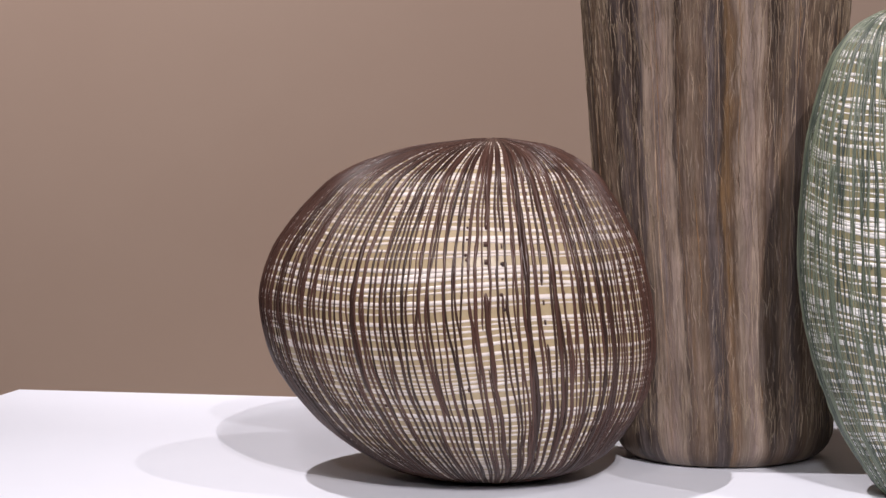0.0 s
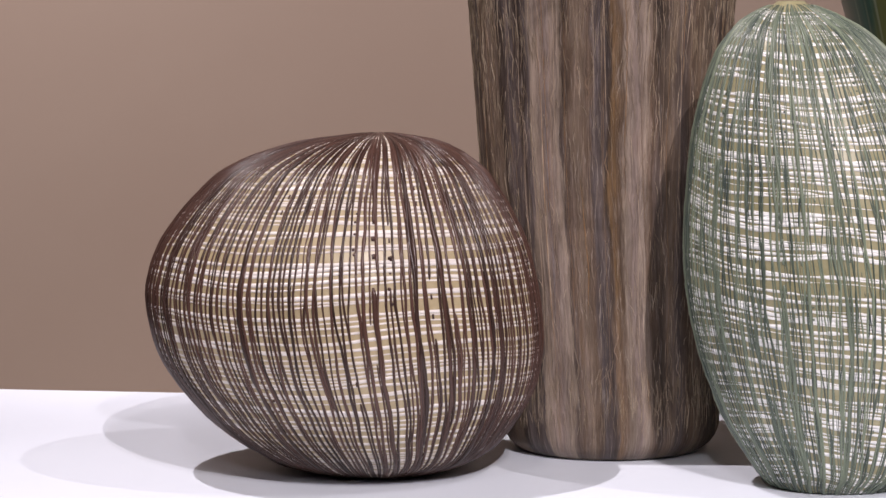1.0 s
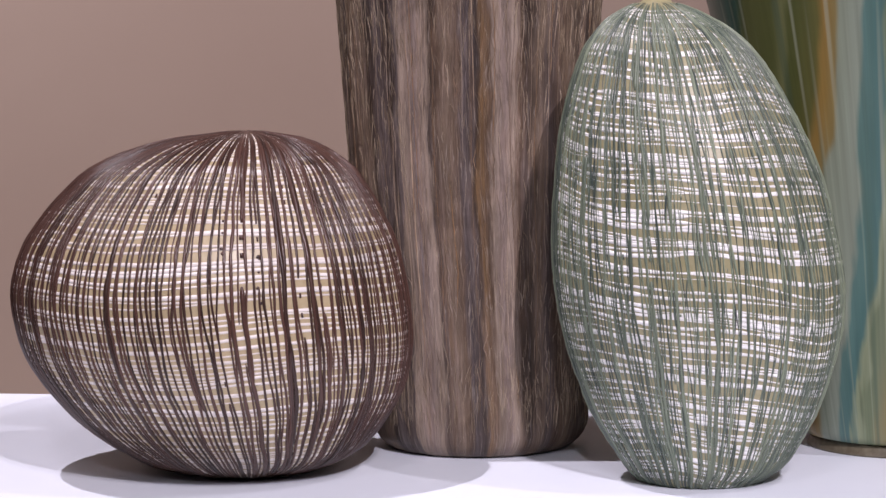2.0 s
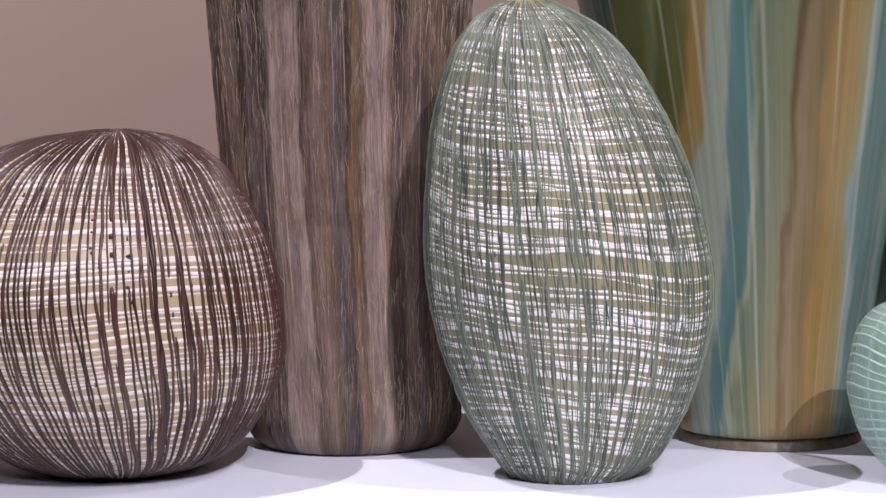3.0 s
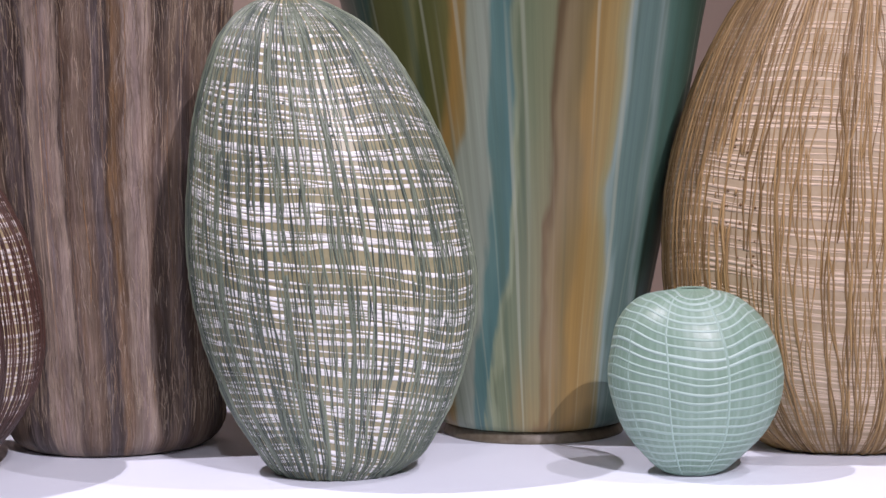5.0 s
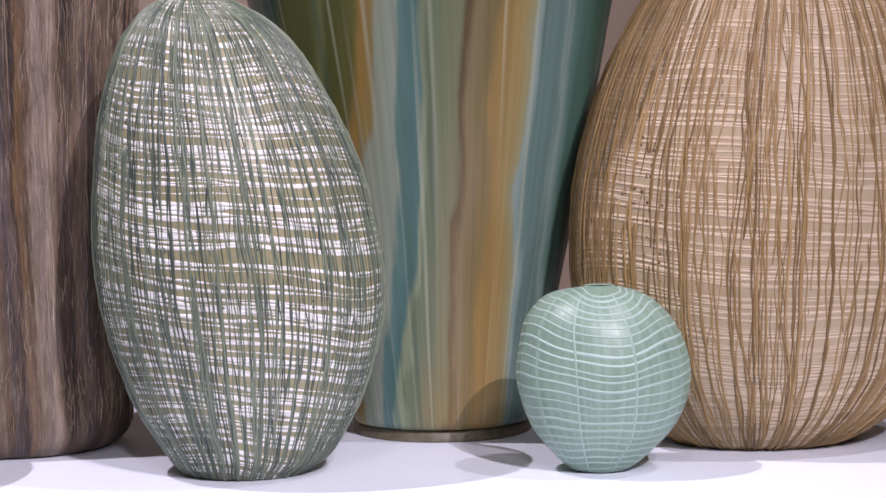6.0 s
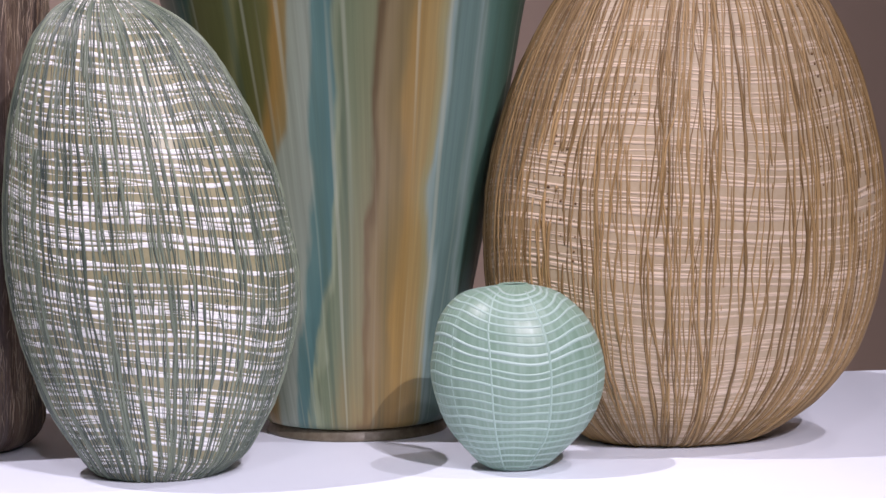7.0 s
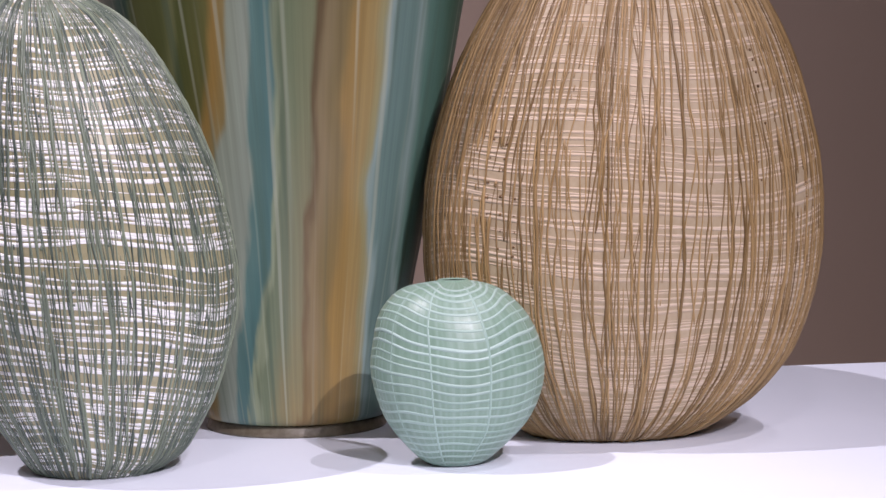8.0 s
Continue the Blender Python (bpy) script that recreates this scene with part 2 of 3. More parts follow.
def box(x0, x1, y0, y1, z0, z1, bevel=0.0):
    bm = bmesh.new()
    bmesh.ops.create_cube(bm, size=1.0)
    for v in bm.verts:
        v.co = Vector((x0 + (v.co.x + 0.5) * (x1 - x0), y0 + (v.co.y + 0.5) * (y1 - y0), z0 + (v.co.z + 0.5) * (z1 - z0)))
    if bevel:
        bmesh.ops.bevel(bm, geom=bm.edges[:], offset=bevel, segments=3, affect="EDGES", profile=0.5)
    return bm


class Form:
    """A blown form: outline rows (z, left, right) from foot to rim, about the axis plane y; deep is its depth over its width."""

    def __init__(self, rows, y, deep, n=400, inset=0.0):
        k = np.array(rows, float)
        k[:, 1:] = np.c_[(k[:, 1] + k[:, 2]) / 2, (k[:, 2] - k[:, 1]) / 2]
        k[1:-1, 2] -= inset
        d = np.r_[0, np.cumsum(np.sqrt(np.hypot(np.diff(k[:, 0]), np.diff(k[:, 2])) + 1e-6))]
        m = np.zeros_like(k)
        m[1:-1] = (k[2:] - k[:-2]) / (d[2:] - d[:-2])[:, None]
        m[0], m[-1] = (k[1] - k[0]) / (d[1] - d[0]), (k[-1] - k[-2]) / (d[-1] - d[-2])
        q = np.linspace(0, d[-1], n)
        i = np.clip(np.searchsorted(d, q) - 1, 0, len(d) - 2)
        h = (d[i + 1] - d[i])[:, None]
        u = ((q - d[i]) / (d[i + 1] - d[i]))[:, None]
        c = (2 * u**3 - 3 * u**2 + 1) * k[i] + (u**3 - 2 * u**2 + u) * h * m[i] + (3 * u**2 - 2 * u**3) * k[i + 1] + (u**3 - u**2) * h * m[i + 1]
        c[:, 0], c[:, 2] = np.maximum(c[:, 0], 0), np.maximum(c[:, 2], 0.0005)
        a = np.r_[0, np.cumsum(np.hypot(np.diff(c[:, 0]), np.diff(c[:, 2])))]
        self.length, self.s, self.c, self.deep, self.y = a[-1], a / a[-1], c, deep, y
        self.axis = float(c[0, 1])

    def at(self, theta, s, out=0.0):
        """Places relative to the thing's base (axis, y, 0)."""
        z, cx, r = (np.interp(s, self.s, self.c[:, j]) for j in range(3))
        r = r + out
        return np.stack([cx - self.axis + r * np.sin(theta), -self.deep * r * np.cos(theta), z + 0 * theta], -1)

    def normal(self, theta, s):
        e = 2e-3
        a = self.at(theta + e, s) - self.at(theta - e, s)
        b = self.at(theta, np.clip(s + e, 0, 1)) - self.at(theta, np.clip(s - e, 0, 1))
        n = np.cross(a, b)
        return n / (np.linalg.norm(n, axis=-1, keepdims=True) + 1e-12)

    def base(self, name):
        ob = new(name)
        ob.location = (self.axis, self.y, 0)
        ob.empty_display_size = 0.05
        return ob

    def body(self, name, material, parent, wall=0.0, depth=0.9, around=128, up=110):
        """The shell; with a wall thickness, an open mouth and an inner face down to that share of the height."""
        th = np.linspace(-math.pi, math.pi, around + 1)
        ss = np.linspace(0, 1, up)
        rings = [self.at(th, np.full_like(th, s)) for s in ss]
        if wall:
            tip = rings[-1].copy()
            mid = tip.mean(0)
            lip = tip + (mid - tip) * 0.5 * wall / max(1e-4, np.abs(tip[:, 0] - mid[0]).max())
            lip[:, 2] += wall * 0.45
            rings.append(lip)
            for s in np.linspace(1, 1 - depth, 40):
                rings.append(self.at(th, np.full_like(th, s), -wall))
        z = [float(r[0, 2]) for r in rings]
        n = around + 1
        verts = np.concatenate(rings)
        faces, uvs = [], []
        for j in range(len(rings) - 1):
            for i in range(around):
                faces.append((j * n + i, j * n + i + 1, (j + 1) * n + i + 1, (j + 1) * n + i))
                a, b = th[i] / (2 * math.pi), th[i + 1] / (2 * math.pi)
                uvs += [(a, z[j]), (b, z[j]), (b, z[j + 1]), (a, z[j + 1])]
        faces.append(tuple(range(around - 1, -1, -1)))
        uvs += [(0, 0)] * around
        last = (len(rings) - 1) * n
        faces.append(tuple(last + i for i in range(around)))
        uvs += [(0, 0)] * around
        return mesh_object(name, verts, faces, material, parent, uvs=uvs)

    def trail(self, theta, s, wide, high, sides=6, lift=0.35, closed=False):
        """Vertices and faces of a glass line laid on the surface along theta, s."""
        p, n = self.at(theta, s), self.normal(theta, s)
        if closed:
            t = np.roll(p, -1, 0) - np.roll(p, 1, 0)
        else:
            t = np.gradient(p, axis=0)
        t /= np.linalg.norm(t, axis=-1, keepdims=True) + 1e-12
        b = np.cross(t, n)
        a = np.linspace(0, 2 * math.pi, sides, endpoint=False) + math.pi / sides
        w, h = np.broadcast_to(wide, theta.shape)[:, None, None], np.broadcast_to(high, theta.shape)[:, None, None]
        ring = p[:, None] + n[:, None] * h * lift + b[:, None] * w * np.cos(a)[None, :, None] + n[:, None] * h * np.sin(a)[None, :, None]
        m = len(theta)
        faces = []
        for j in range(m if closed else m - 1):
            k = (j + 1) % m
            for i in range(sides):
                q = (i + 1) % sides
                faces.append((j * sides + i, j * sides + q, k * sides + q, k * sides + i))
        if not closed:
            faces.append(tuple(range(sides - 1, -1, -1)))
            faces.append(tuple((m - 1) * sides + i for i in range(sides)))
        return ring.reshape(-1, 3), faces


def wander(rng, n, scale, octaves=3):
    """A smooth random line over n steps, about -1 to 1."""
    x, y = np.linspace(0, 1, n), np.zeros(n)
    for o in range(octaves):
        k = max(2, int(scale * 2**o) + 2)
        y += np.interp(x, np.linspace(0, 1, k), rng.uniform(-1, 1, k)) / 1.8**o
    return y / 1.6


def threads(form, thing, rng, count, material, radius, low, high, sway, gaps, beads=0.3, thick=0.15, proud=0.85, crowd=0.3, lift=0.6, breaks=(), joined=""):
    """Lines that climb the form from low to high; some broken, some heavy, some drifting into their neighbours."""
    step = 2 * math.pi / count
    all_v, all_f, size = [], [], 0
    gather = crowd * 3 * wander(rng, count, count / 7, 2)
    for k in range(count):
        th0 = -math.pi + step * (k + 0.5 + gather[k] + rng.uniform(-0.4, 0.4))
        n = 120
        s = np.linspace(low + rng.uniform(0, 0.012), high - rng.uniform(0, 0.02), n)
        th = th0 + step * sway * wander(rng, n, 4, 3) + step * 0.2 * wander(rng, n, 30, 1)
        r = radius * rng.uniform(0.7, 1.2) * (1.6 if rng.random() < thick else 1.0)
        r = r * (1 + beads * wander(rng, n, 44, 2)) * np.clip(np.interp(s, form.s, form.c[:, 2]) / form.c[:, 2].max() * 2.0, 0.4, 1.0)
        cuts = [(0, n)]
        if rng.random() < gaps:
            a = int(rng.integers(14, n - 26))
            cuts = [(0, a), (a + int(rng.integers(2, 8)), n)]
            if rng.random() < 0.5:
                b = cuts[1][0]
                cuts[1:] = [(b, b + 2), (b + 4, b + 6), (b + 8, n)]
        for lo, hi, s0, s1 in breaks:
            if lo < th0 < hi:
                a, b = (int(n * (x - low) / (high - low)) + int(rng.integers(-4, 5)) for x in (s0, s1))
                m = (a + b) // 2
                cuts = [(0, a), (m - 1, m + 1), (b, n)] if k % 3 else [(0, a), (b, n)]
        verts, faces = [], []
        for a, b in cuts:
            if b - a < 2 or a >= n - 2:
                continue
            b = min(b, n)
            w = r[a:b].copy()
            w[0], w[-1] = w[0] * 0.5, w[-1] * 0.5
            if b - a == 2:
                w *= 1.6
            v, f = form.trail(th[a:b], s[a:b], w, w * proud, lift=lift)
            o = sum(len(x) for x in verts)
            verts.append(v)
            faces += [tuple(i + o for i in q) for q in f]
        if joined:
            all_v += verts
            all_f += [tuple(i + size for i in q) for q in faces]
            size += sum(len(x) for x in verts)
        else:
            mesh_object("thread", np.concatenate(verts), faces, material, thing)
    if joined:
        tagged(mesh_object(joined, np.concatenate(all_v), all_f, material, thing), kind="stuff")


def bands(form, thing, rng, heights, widths, material, tilt, wave, name="band", thickness=0.00016, around=140, frill=0.35, sag=0.0, lean=0.0, rag=26):
    """Lines that run round the form, waving together."""
    th = np.linspace(-math.pi, math.pi, around, endpoint=False)
    ph = rng.uniform(0, 6.28, 8)
    for s0, w0 in zip(heights, widths):
        drift = -(tilt + lean * rng.normal()) * np.sin(th + lean * 60 * rng.normal()) + wave * (np.sin(2 * th + ph[0] + 7 * s0) + 0.7 * np.sin(3 * th + ph[1] - 5 * s0) + 0.5 * np.sin(5 * th + ph[2] + 11 * s0)) / 2
        rise = min(1.0, max(0.0, (s0 - 0.35) / 0.55))
        drift = drift - sag * (0.1 + rise**1.5) * np.cos(th)
        own = wander(rng, around + 1, 14, 2)[:-1] * 0.0026 / form.length
        fade = np.clip((1 - abs(th) / math.pi) * 6, 0, 1)
        s = np.clip(s0 + drift + own * fade, 0.01, 0.985)
        w = w0 * np.clip(1 + frill * wander(rng, around, rag, 2) * fade, 0.2, 2)
        v, f = form.trail(th, s, w, np.full(around, thickness), closed=True, lift=0.6)
        mesh_object(name, v, f, material, thing)


def beads(form, thing, rng, columns, material, size):
    """Short rows of glass drops where a line broke up; columns: theta, s from, s to, how many."""
    for theta, s0, s1, count in columns:
        for k in range(count):
            s = s0 + (s1 - s0) * (k + rng.uniform(0.1, 0.9)) / count
            r = size * rng.uniform(0.6, 1.3)
            q = np.array([-1, -0.7, 0, 0.7, 1])
            v, f = form.trail(theta + rng.normal() * 0.006 + 0 * q, s + q * r / form.length, r * np.array([0.2, 0.75, 1, 0.75, 0.2]), r * 0.8 * np.array([0.2, 0.75, 1, 0.75, 0.2]), sides=7, lift=0.3)
            mesh_object("bead", v, f, material, thing)


# ---- setting ----
TURN = math.tan(radians(1.2))
wall = part("wall_north", box(-4.5, 4.5, 3.9, 4.05, -0.95, 3.6), MAT_WALL)
tagged(wall, "taupe painted gallery wall behind the plinth", "wall", kind="structure")
for name, dims in (("wall_south", (-4.5, 4.5, -3.6, -3.45, -0.95, 3.6)), ("wall_west", (-4.65, -4.5, -3.6, 4.05, -0.95, 3.6)), ("wall_east", (4.5, 4.65, -3.6, 4.05, -0.95, 3.6))):
    tagged(part(name, box(*dims), MAT_WALL), "taupe painted gallery wall", "wall", kind="structure")
tagged(part("floor", box(-4.65, 4.65, -3.6, 4.05, -1.05, -0.95), MAT_FLOOR), "grey gallery floor", "floor", kind="structure")
tagged(part("ceiling", box(-4.65, 4.65, -3.6, 4.05, 3.6, 3.7), MAT_CEILING), "white gallery ceiling", "ceiling", kind="structure")

plinth = new("plinth")
plinth.matrix_world = pose(-1.15, 2.257, 0, 0, 0, 1.2)
part("top_panel", box(0, 2.75, -0.95, 0, -0.03, 0.0, 0.0025), MAT_PLINTH, plinth)
part("carcass", box(0.004, 2.746, -0.946, -0.004, -0.949, -0.0305), MAT_PLINTH, plinth)
tagged(plinth, "long white painted display plinth holding the glass vases", "plinth")


# ---- round brown vase ----
def round_vase():
    rows = [(0, -0.463, -0.463), (0, -0.512, -0.412), (0.008, -0.548, -0.379), (0.022, -0.58, -0.351), (0.047, -0.6165, -0.329), (0.073, -0.6415, -0.314), (0.099, -0.6605, -0.307), (0.125, -0.6715, -0.305), (0.164, -0.6775, -0.309), (0.201, -0.6685, -0.317), (0.227, -0.6525, -0.328), (0.252, -0.6305, -0.342), (0.275, -0.602, -0.359), (0.296, -0.547, -0.392), (0.305, -0.488, -0.432), (0.306, -0.461, -0.455)]
    form = Form(rows, 1.827, 0.92, inset=0.007)
    rng = np.random.default_rng(11)
    thing = form.base("round_vase")
    form.body("body", MAT_ROUND_BODY, thing)
    s, hs, ws = 0.12, [], []
    while s < 0.96:
        thin = rng.random() < 0.35
        w = rng.uniform(0.0006, 0.0011) if thin else rng.uniform(0.0011, 0.0020)
        hs.append(s)
        ws.append(w)
        s += (w * 2 + (rng.uniform(0.003, 0.007) if rng.random() < 0.3 else rng.uniform(0.001, 0.0028))) / form.length
    bands(form, thing, rng, hs, ws, MAT_ROUND_BAND, 0.004, 0.010, frill=0.55, lean=0.003)
    threads(form, thing, rng, 258, MAT_ROUND_THREAD, 0.00114, 0.05, 0.995, 0.9, 0.18, thick=0.12, proud=0.7, crowd=0.1, lift=0.45)
    beads(form, thing, rng, [(0.87, 0.66, 0.74, 4), (0.95, 0.64, 0.72, 4), (-0.22, 0.34, 0.42, 4), (0.3, 0.6, 0.7, 5), (-0.6, 0.58, 0.7, 5), (0.48, 0.5, 0.62, 5)], MAT_ROUND_THREAD, 0.0013)
    tagged(thing, "round blown glass vase with dark brown vertical threads over white bands", "vase", "glass vases on the plinth")


# ---- tall fibrous vase ----
def tall_vase():
    rows = [(0, -0.271, -0.2725), (0, -0.348, -0.1945), (0.006, -0.3645, -0.1775), (0.022, -0.3725, -0.1675), (0.07, -0.3765, -0.1655), (0.16, -0.3835, -0.1635), (0.272, -0.3935, -0.1605), (0.38, -0.4005, -0.1545), (0.47, -0.4065, -0.1485), (0.58, -0.4125, -0.1415)]
    form = Form(rows, 1.983, 0.95)
    thing = form.base("tall_vase")
    form.body("body", MAT_FIBRE, thing, wall=0.007, depth=0.8)
    rng = np.random.default_rng(71)
    for k in range(290):
        n = 60
        curly = k % 2
        span = rng.uniform(0.03, 0.09) if curly else rng.uniform(0.15, 0.6)
        a = rng.uniform(0.16, 1.0 - span) if k % 3 else rng.choice([0.17, 0.62, 0.7, 0.75]) + rng.uniform(0, 0.05)
        b = min(0.995, a + span)
        bend = 0.012 * wander(rng, n, 5, 2) + 0.03 * rng.uniform(-1, 1) * np.linspace(0, 1, n) ** 2 if curly else 0.004 * wander(rng, n, 12, 1)
        th = rng.uniform(-1.7, 1.7) + 0.03 * wander(rng, n, 2, 2) + bend
        w = rng.uniform(0.0001, 0.0003) * np.clip(np.minimum(np.arange(n), np.arange(n)[::-1]) / 14, 0.15, 1) * (1 + 0.3 * wander(rng, n, 16, 2))
        v, f = form.trail(th, np.linspace(a, b, n), w * 1.3, w, sides=5)
        mesh_object("fibre", v, f, MAT_HAIR, thing)
    fuzz_v, fuzz_f, o = [], [], 0
    for k in range(3200):
        n = 9
        a = rng.uniform(0.16, 0.97) if k % 3 else rng.choice([0.17, 0.2, 0.66, 0.72]) + rng.uniform(0, 0.06)
        b = min(0.995, a + rng.uniform(0.012, 0.045))
        x = np.linspace(0, 1, n)
        th = rng.uniform(-1.8, 1.8) + rng.normal() * 0.012 * x + rng.normal() * 0.02 * x**2 + 0.006 * wander(rng, n, 3, 1)
        w = rng.uniform(0.0001, 0.00022) * np.clip(np.minimum(x, 1 - x) * 5, 0.2, 1)
        v, f = form.trail(th, a + (b - a) * x, w, w * (1 + 2 * x), sides=3, lift=0.8)
        fuzz_v.append(v)
        fuzz_f += [tuple(i + o for i in q) for q in f]
        o += len(v)
    fuzz = mesh_object("fibre_fuzz", np.concatenate(fuzz_v), fuzz_f, MAT_FUZZ, thing)
    tagged(fuzz, kind="stuff")
    tagged(thing, "tall tapered vase with bark-like brown and grey fibres", "vase", "glass vases on the plinth")


# ---- green ovoid vase ----
def ovoid_vase():
    rows = [(0, -0.055, -0.055), (0, -0.105, -0.005), (0.006, -0.115, 0.006), (0.018, -0.124, 0.021), (0.042, -0.139, 0.036), (0.066, -0.152, 0.048), (0.116, -0.17, 0.064), (0.166, -0.18, 0.069), (0.215, -0.183, 0.062), (0.265, -0.18, 0.049), (0.314, -0.174, 0.028), (0.363, -0.16, -0.001), (0.387, -0.147, -0.024), (0.403, -0.131, -0.049), (0.412, -0.115, -0.069), (0.4145, -0.106, -0.078)]
    form = Form(rows, 1.823, 0.9, inset=0.0005)
    rng = np.random.default_rng(23)
    thing = form.base("ovoid_vase")
    form.body("body", MAT_GREEN_BODY, thing, wall=0.005, depth=0.2)
    s, hs, ws = 0.11, [], []
    while s < 0.97:
        for _ in range(int(rng.integers(3, 10))):
            w = rng.uniform(0.0006, 0.0016)
            hs.append(s)
            ws.append(w)
            s += (w * 2 + rng.uniform(0.0004, 0.0011)) / form.length
        s += rng.uniform(0.004, 0.0085) / form.length
    hs, ws = zip(*[(a, b) for a, b in zip(hs, ws) if a < 0.97])
    bands(form, thing, rng, hs, ws, MAT_GREEN_BAND, 0.024, 0.012, frill=1.1, lean=0.004, around=220, rag=70)
    threads(form, thing, rng, 220, MAT_GREEN_THREAD, 0.00074, 0.04, 0.995, 1.4, 0.25, beads=0.6, thick=0.2, crowd=0.6, proud=0.7)
    threads(form, thing, rng, 200, MAT_GREEN_FINE, 0.00042, 0.05, 0.97, 1.7, 0.7, beads=0.7, thick=0.1, crowd=0.8, lift=0.8, joined="fine_threads")
    beads(form, thing, rng, [(rng.uniform(-1.2, 1.2), a, a + 0.06, 4) for a in rng.uniform(0.2, 0.9, 26)], MAT_GREEN_THREAD, 0.0011)
    tagged(thing, "egg-shaped glass vase woven with sea-green threads over white bands", "vase", "glass vases on the plinth")


# ---- tall streaked vase ----
def streaked_vase():
    rows = [(0.011, 0.128, 0.128), (0.011, 0.044, 0.212), (0.016, 0.038, 0.219), (0.022, 0.036, 0.221), (0.1, 0.020, 0.235), (0.192, 0.001, 0.254), (0.246, -0.012, 0.264), (0.301, -0.025, 0.275), (0.354, -0.038, 0.285), (0.408, -0.051, 0.295), (0.5, -0.075, 0.315), (0.6, -0.1, 0.337)]
    form = Form(rows, 2.02, 0.95)
    thing = form.base("streaked_vase")
    form.body("body", MAT_STREAK, thing, wall=0.007, depth=0.8)
    foot = Form([(0, 0.128, 0.128), (0, 0.042, 0.214), (0.002, 0.041, 0.215), (0.006, 0.043, 0.213), (0.0108, 0.047, 0.209), (0.0108, 0.128, 0.128)], 2.02, 0.95)
    foot.body("foot", MAT_FOOT, thing, up=60)["label"] = "dark olive glass foot ring"
    tagged(thing, "tall flared satin glass vase with teal, olive and amber streaks", "vase", "glass vases on the plinth")


# ---- tan vase ----
def tan_vase():
    rows = [(0, 0.4215, 0.4165), (0, 0.3465, 0.4845), (0.007, 0.3245, 0.5135), (0.033, 0.2935, 0.5535), (0.06, 0.2715, 0.5795), (0.087, 0.2555, 0.5965), (0.14, 0.2405, 0.6135), (0.193, 0.2375, 0.6195), (0.245, 0.2415, 0.6175), (0.298, 0.2545, 0.6075), (0.35, 0.2735, 0.5915), (0.402, 0.3025, 0.5665), (0.435, 0.3315, 0.5395), (0.46, 0.3715, 0.4995), (0.47, 0.4065, 0.4645)]
    form = Form(rows, 1.915, 0.75, inset=0.0055)
    rng = np.random.default_rng(37)
    thing = form.base("tan_vase")
    form.body("body", MAT_TAN_BODY, thing, wall=0.005, depth=0.2)
    s, hs, ws = 0.13, [], []
    while s < 0.97:
        for _ in range(int(rng.integers(3, 8))):
            w = rng.uniform(0.0006, 0.0015)
            hs.append(s)
            ws.append(w)
            s += (w * 2 + rng.uniform(0.0006, 0.0018)) / form.length
        s += rng.uniform(0.003, 0.008) / form.length
    hs, ws = zip(*[(a, b) for a, b in zip(hs, ws) if a < 0.97])
    bands(form, thing, rng, hs, ws, MAT_TAN_BAND, 0.003, 0.014, frill=0.8, lean=0.003, around=180, rag=45)
    torn = [(-0.93, -0.7, 0.44, 0.49), (-1.0, -0.8, 0.53, 0.57), (0.72, 1.1, 0.6, 0.66), (0.8, 1.05, 0.5, 0.53)]
    threads(form, thing, rng, 215, MAT_TAN_THREAD, 0.00085, 0.06, 0.995, 1.5, 0.22, beads=0.4, thick=0.2, crowd=0.8, breaks=torn)
    threads(form, thing, rng, 150, MAT_TAN_FINE, 0.00058, 0.06, 0.98, 1.8, 0.4, beads=0.5, thick=0.15, crowd=1.0, breaks=torn, joined="fine_threads")
    beads(form, thing, rng, [(-0.88, 0.5, 0.7, 9), (-0.79, 0.45, 0.62, 7), (-0.71, 0.42, 0.56, 7), (0.55, 0.5, 0.72, 7), (0.64, 0.62, 0.74, 6), (0.95, 0.5, 0.7, 8), (-0.25, 0.5, 0.6, 4), (-0.5, 0.6, 0.75, 5)], MAT_TAN_BEAD, 0.0012)
    bands(form, thing, rng, (0.1, 0.112, 0.124, 0.135), (0.0012, 0.0016, 0.001, 0.0014), MAT_TAN_BAND, 0.002, 0.006, frill=1.2, around=180, rag=40)
    tagged(thing, "large flattened tan glass vase with brown threads and cream bands", "vase", "glass vases on the plinth")


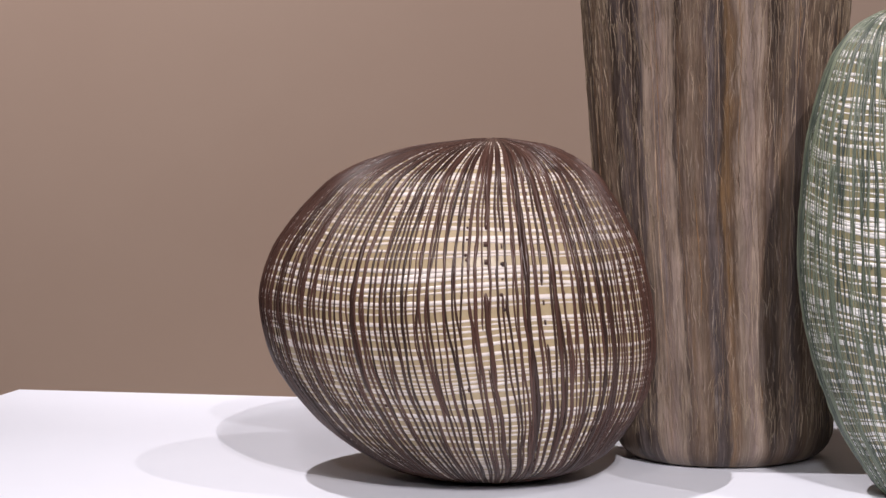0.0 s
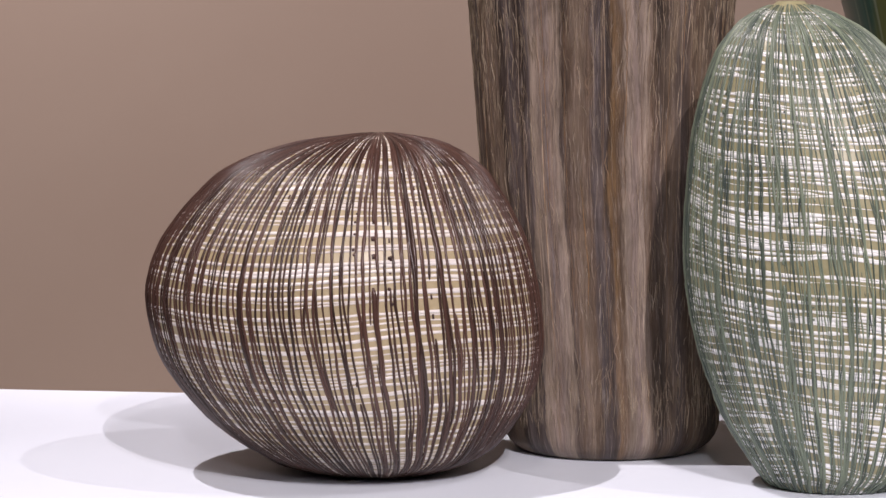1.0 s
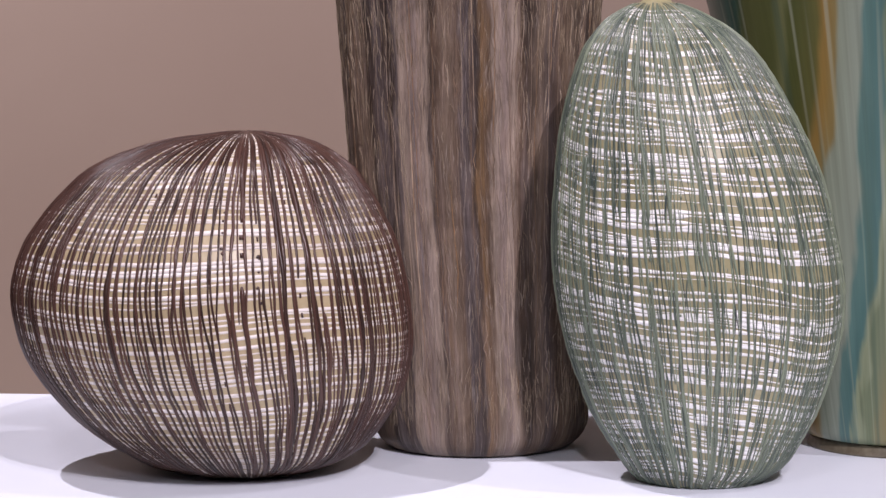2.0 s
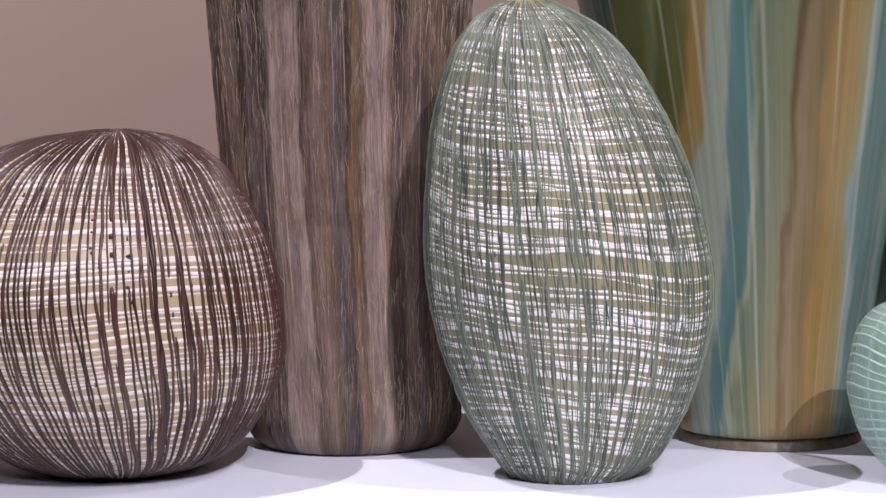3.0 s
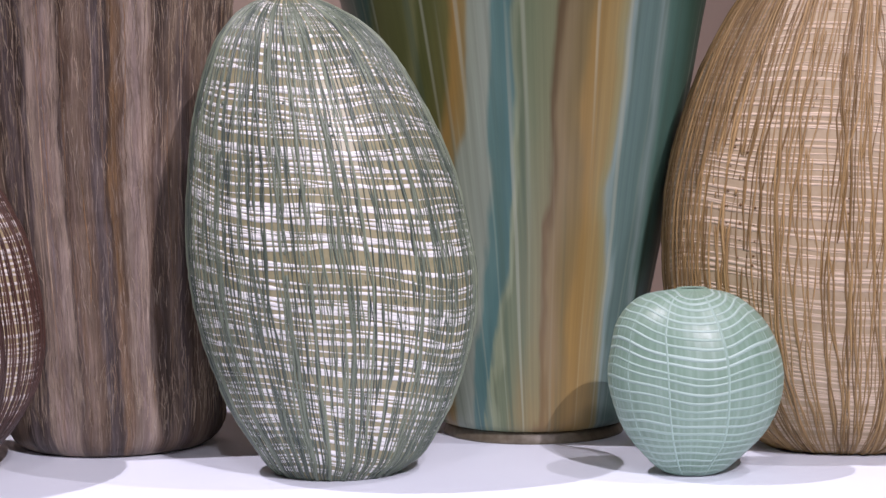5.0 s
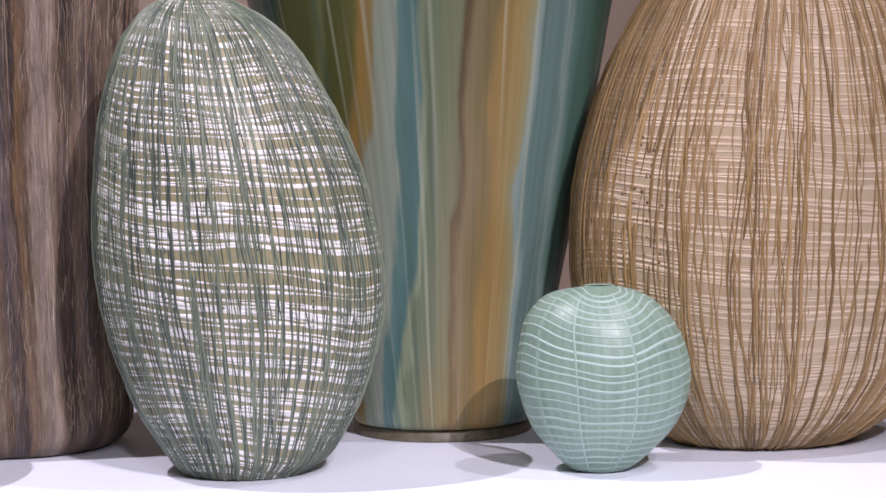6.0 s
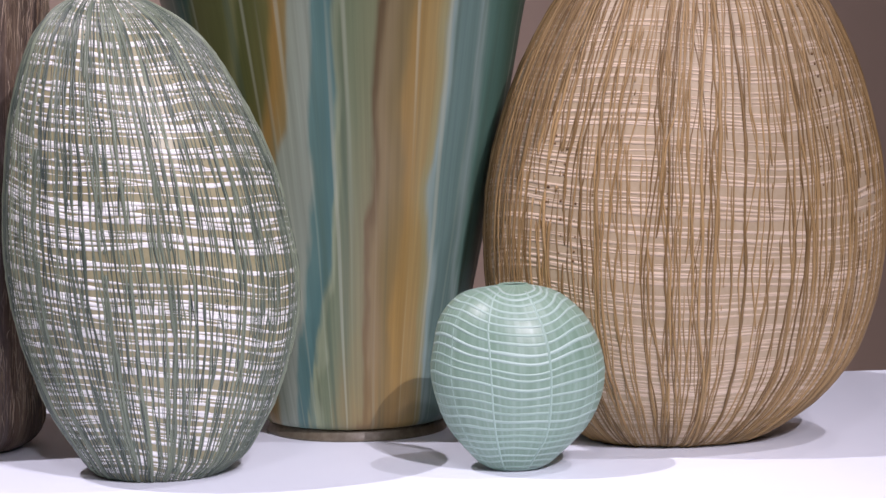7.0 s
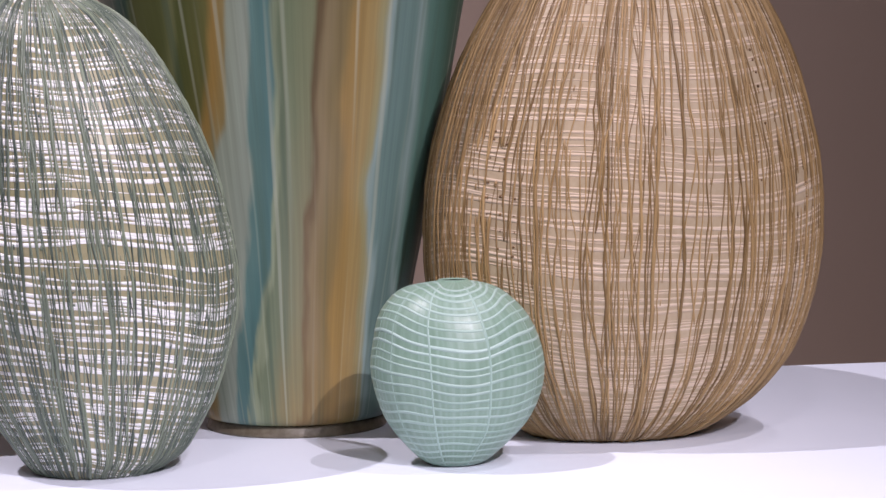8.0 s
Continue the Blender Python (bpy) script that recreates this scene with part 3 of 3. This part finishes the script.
# ---- small green vase ----
def small_vase():
    rows = [(0, 0.251, 0.251), (0, 0.232, 0.27), (0.003, 0.224, 0.279), (0.012, 0.2135, 0.2905), (0.036, 0.194, 0.314), (0.061, 0.1835, 0.3265), (0.086, 0.179, 0.33), (0.11, 0.182, 0.325), (0.13, 0.1865, 0.315), (0.145, 0.1965, 0.301), (0.154, 0.21, 0.287), (0.1585, 0.233, 0.27), (0.1592, 0.2375, 0.2655)]
    form = Form(rows, 1.79, 0.85)
    rng = np.random.default_rng(5)
    thing = form.base("small_vase")
    form.body("body", MAT_SMALL, thing, wall=0.003, depth=0.3)
    th = np.linspace(-math.pi, math.pi, 160, endpoint=False)
    for k in range(25):
        s0 = 0.1 + 0.036 * k + rng.uniform(-0.005, 0.005)
        rise = np.clip((s0 - 0.3) / 0.6, 0, 1)
        # the lines hang between the uprights, deeper towards the mouth
        hang = 0.115 * rise**1.2 * (np.exp(-(((th - 0.05) / 0.75) ** 2)) + np.exp(-(((np.abs(th) - 2.4) / 0.6) ** 2)) - 0.35)
        ripple = 0.005 * np.sin(3 * th + 9 * s0) + 0.0035 * np.sin(7 * th - 14 * s0) + 0.003 * wander(rng, 161, 12, 2)[:-1] * np.clip((1 - np.abs(th) / math.pi) * 6, 0, 1)
        w = rng.uniform(0.0012, 0.0018) * (1 + 0.2 * wander(rng, 160, 20, 2) * np.clip((1 - np.abs(th) / math.pi) * 6, 0, 1))
        v, f = form.trail(th, np.clip(s0 - hang + ripple, 0.03, 0.985), w, np.full(160, 0.00004), closed=True, lift=0.6)
        mesh_object("line", v, f, MAT_SMALL_LINE, thing)
    for th0, w0 in ((-2.6, 0.001), (-1.9, 0.001), (-1.32, 0.0009), (-0.98, 0.0008), (-0.43, 0.001), (0.29, 0.0012), (1.0, 0.0007), (1.7, 0.001), (2.5, 0.001)):
        s = np.linspace(0.06, 0.93, 60)
        v, f = form.trail(th0 + 0.03 * wander(rng, 60, 3, 2), s, w0 * (1 + 0.25 * wander(rng, 60, 8, 2)), np.full(60, 0.00005), lift=0.6)
        mesh_object("line", v, f, MAT_SMALL_LINE, thing)
    tagged(thing, "small squat satin green glass vase with pale wavy lines", "vase", "glass vases on the plinth")


round_vase()
tall_vase()
ovoid_vase()
streaked_vase()
tan_vase()
small_vase()
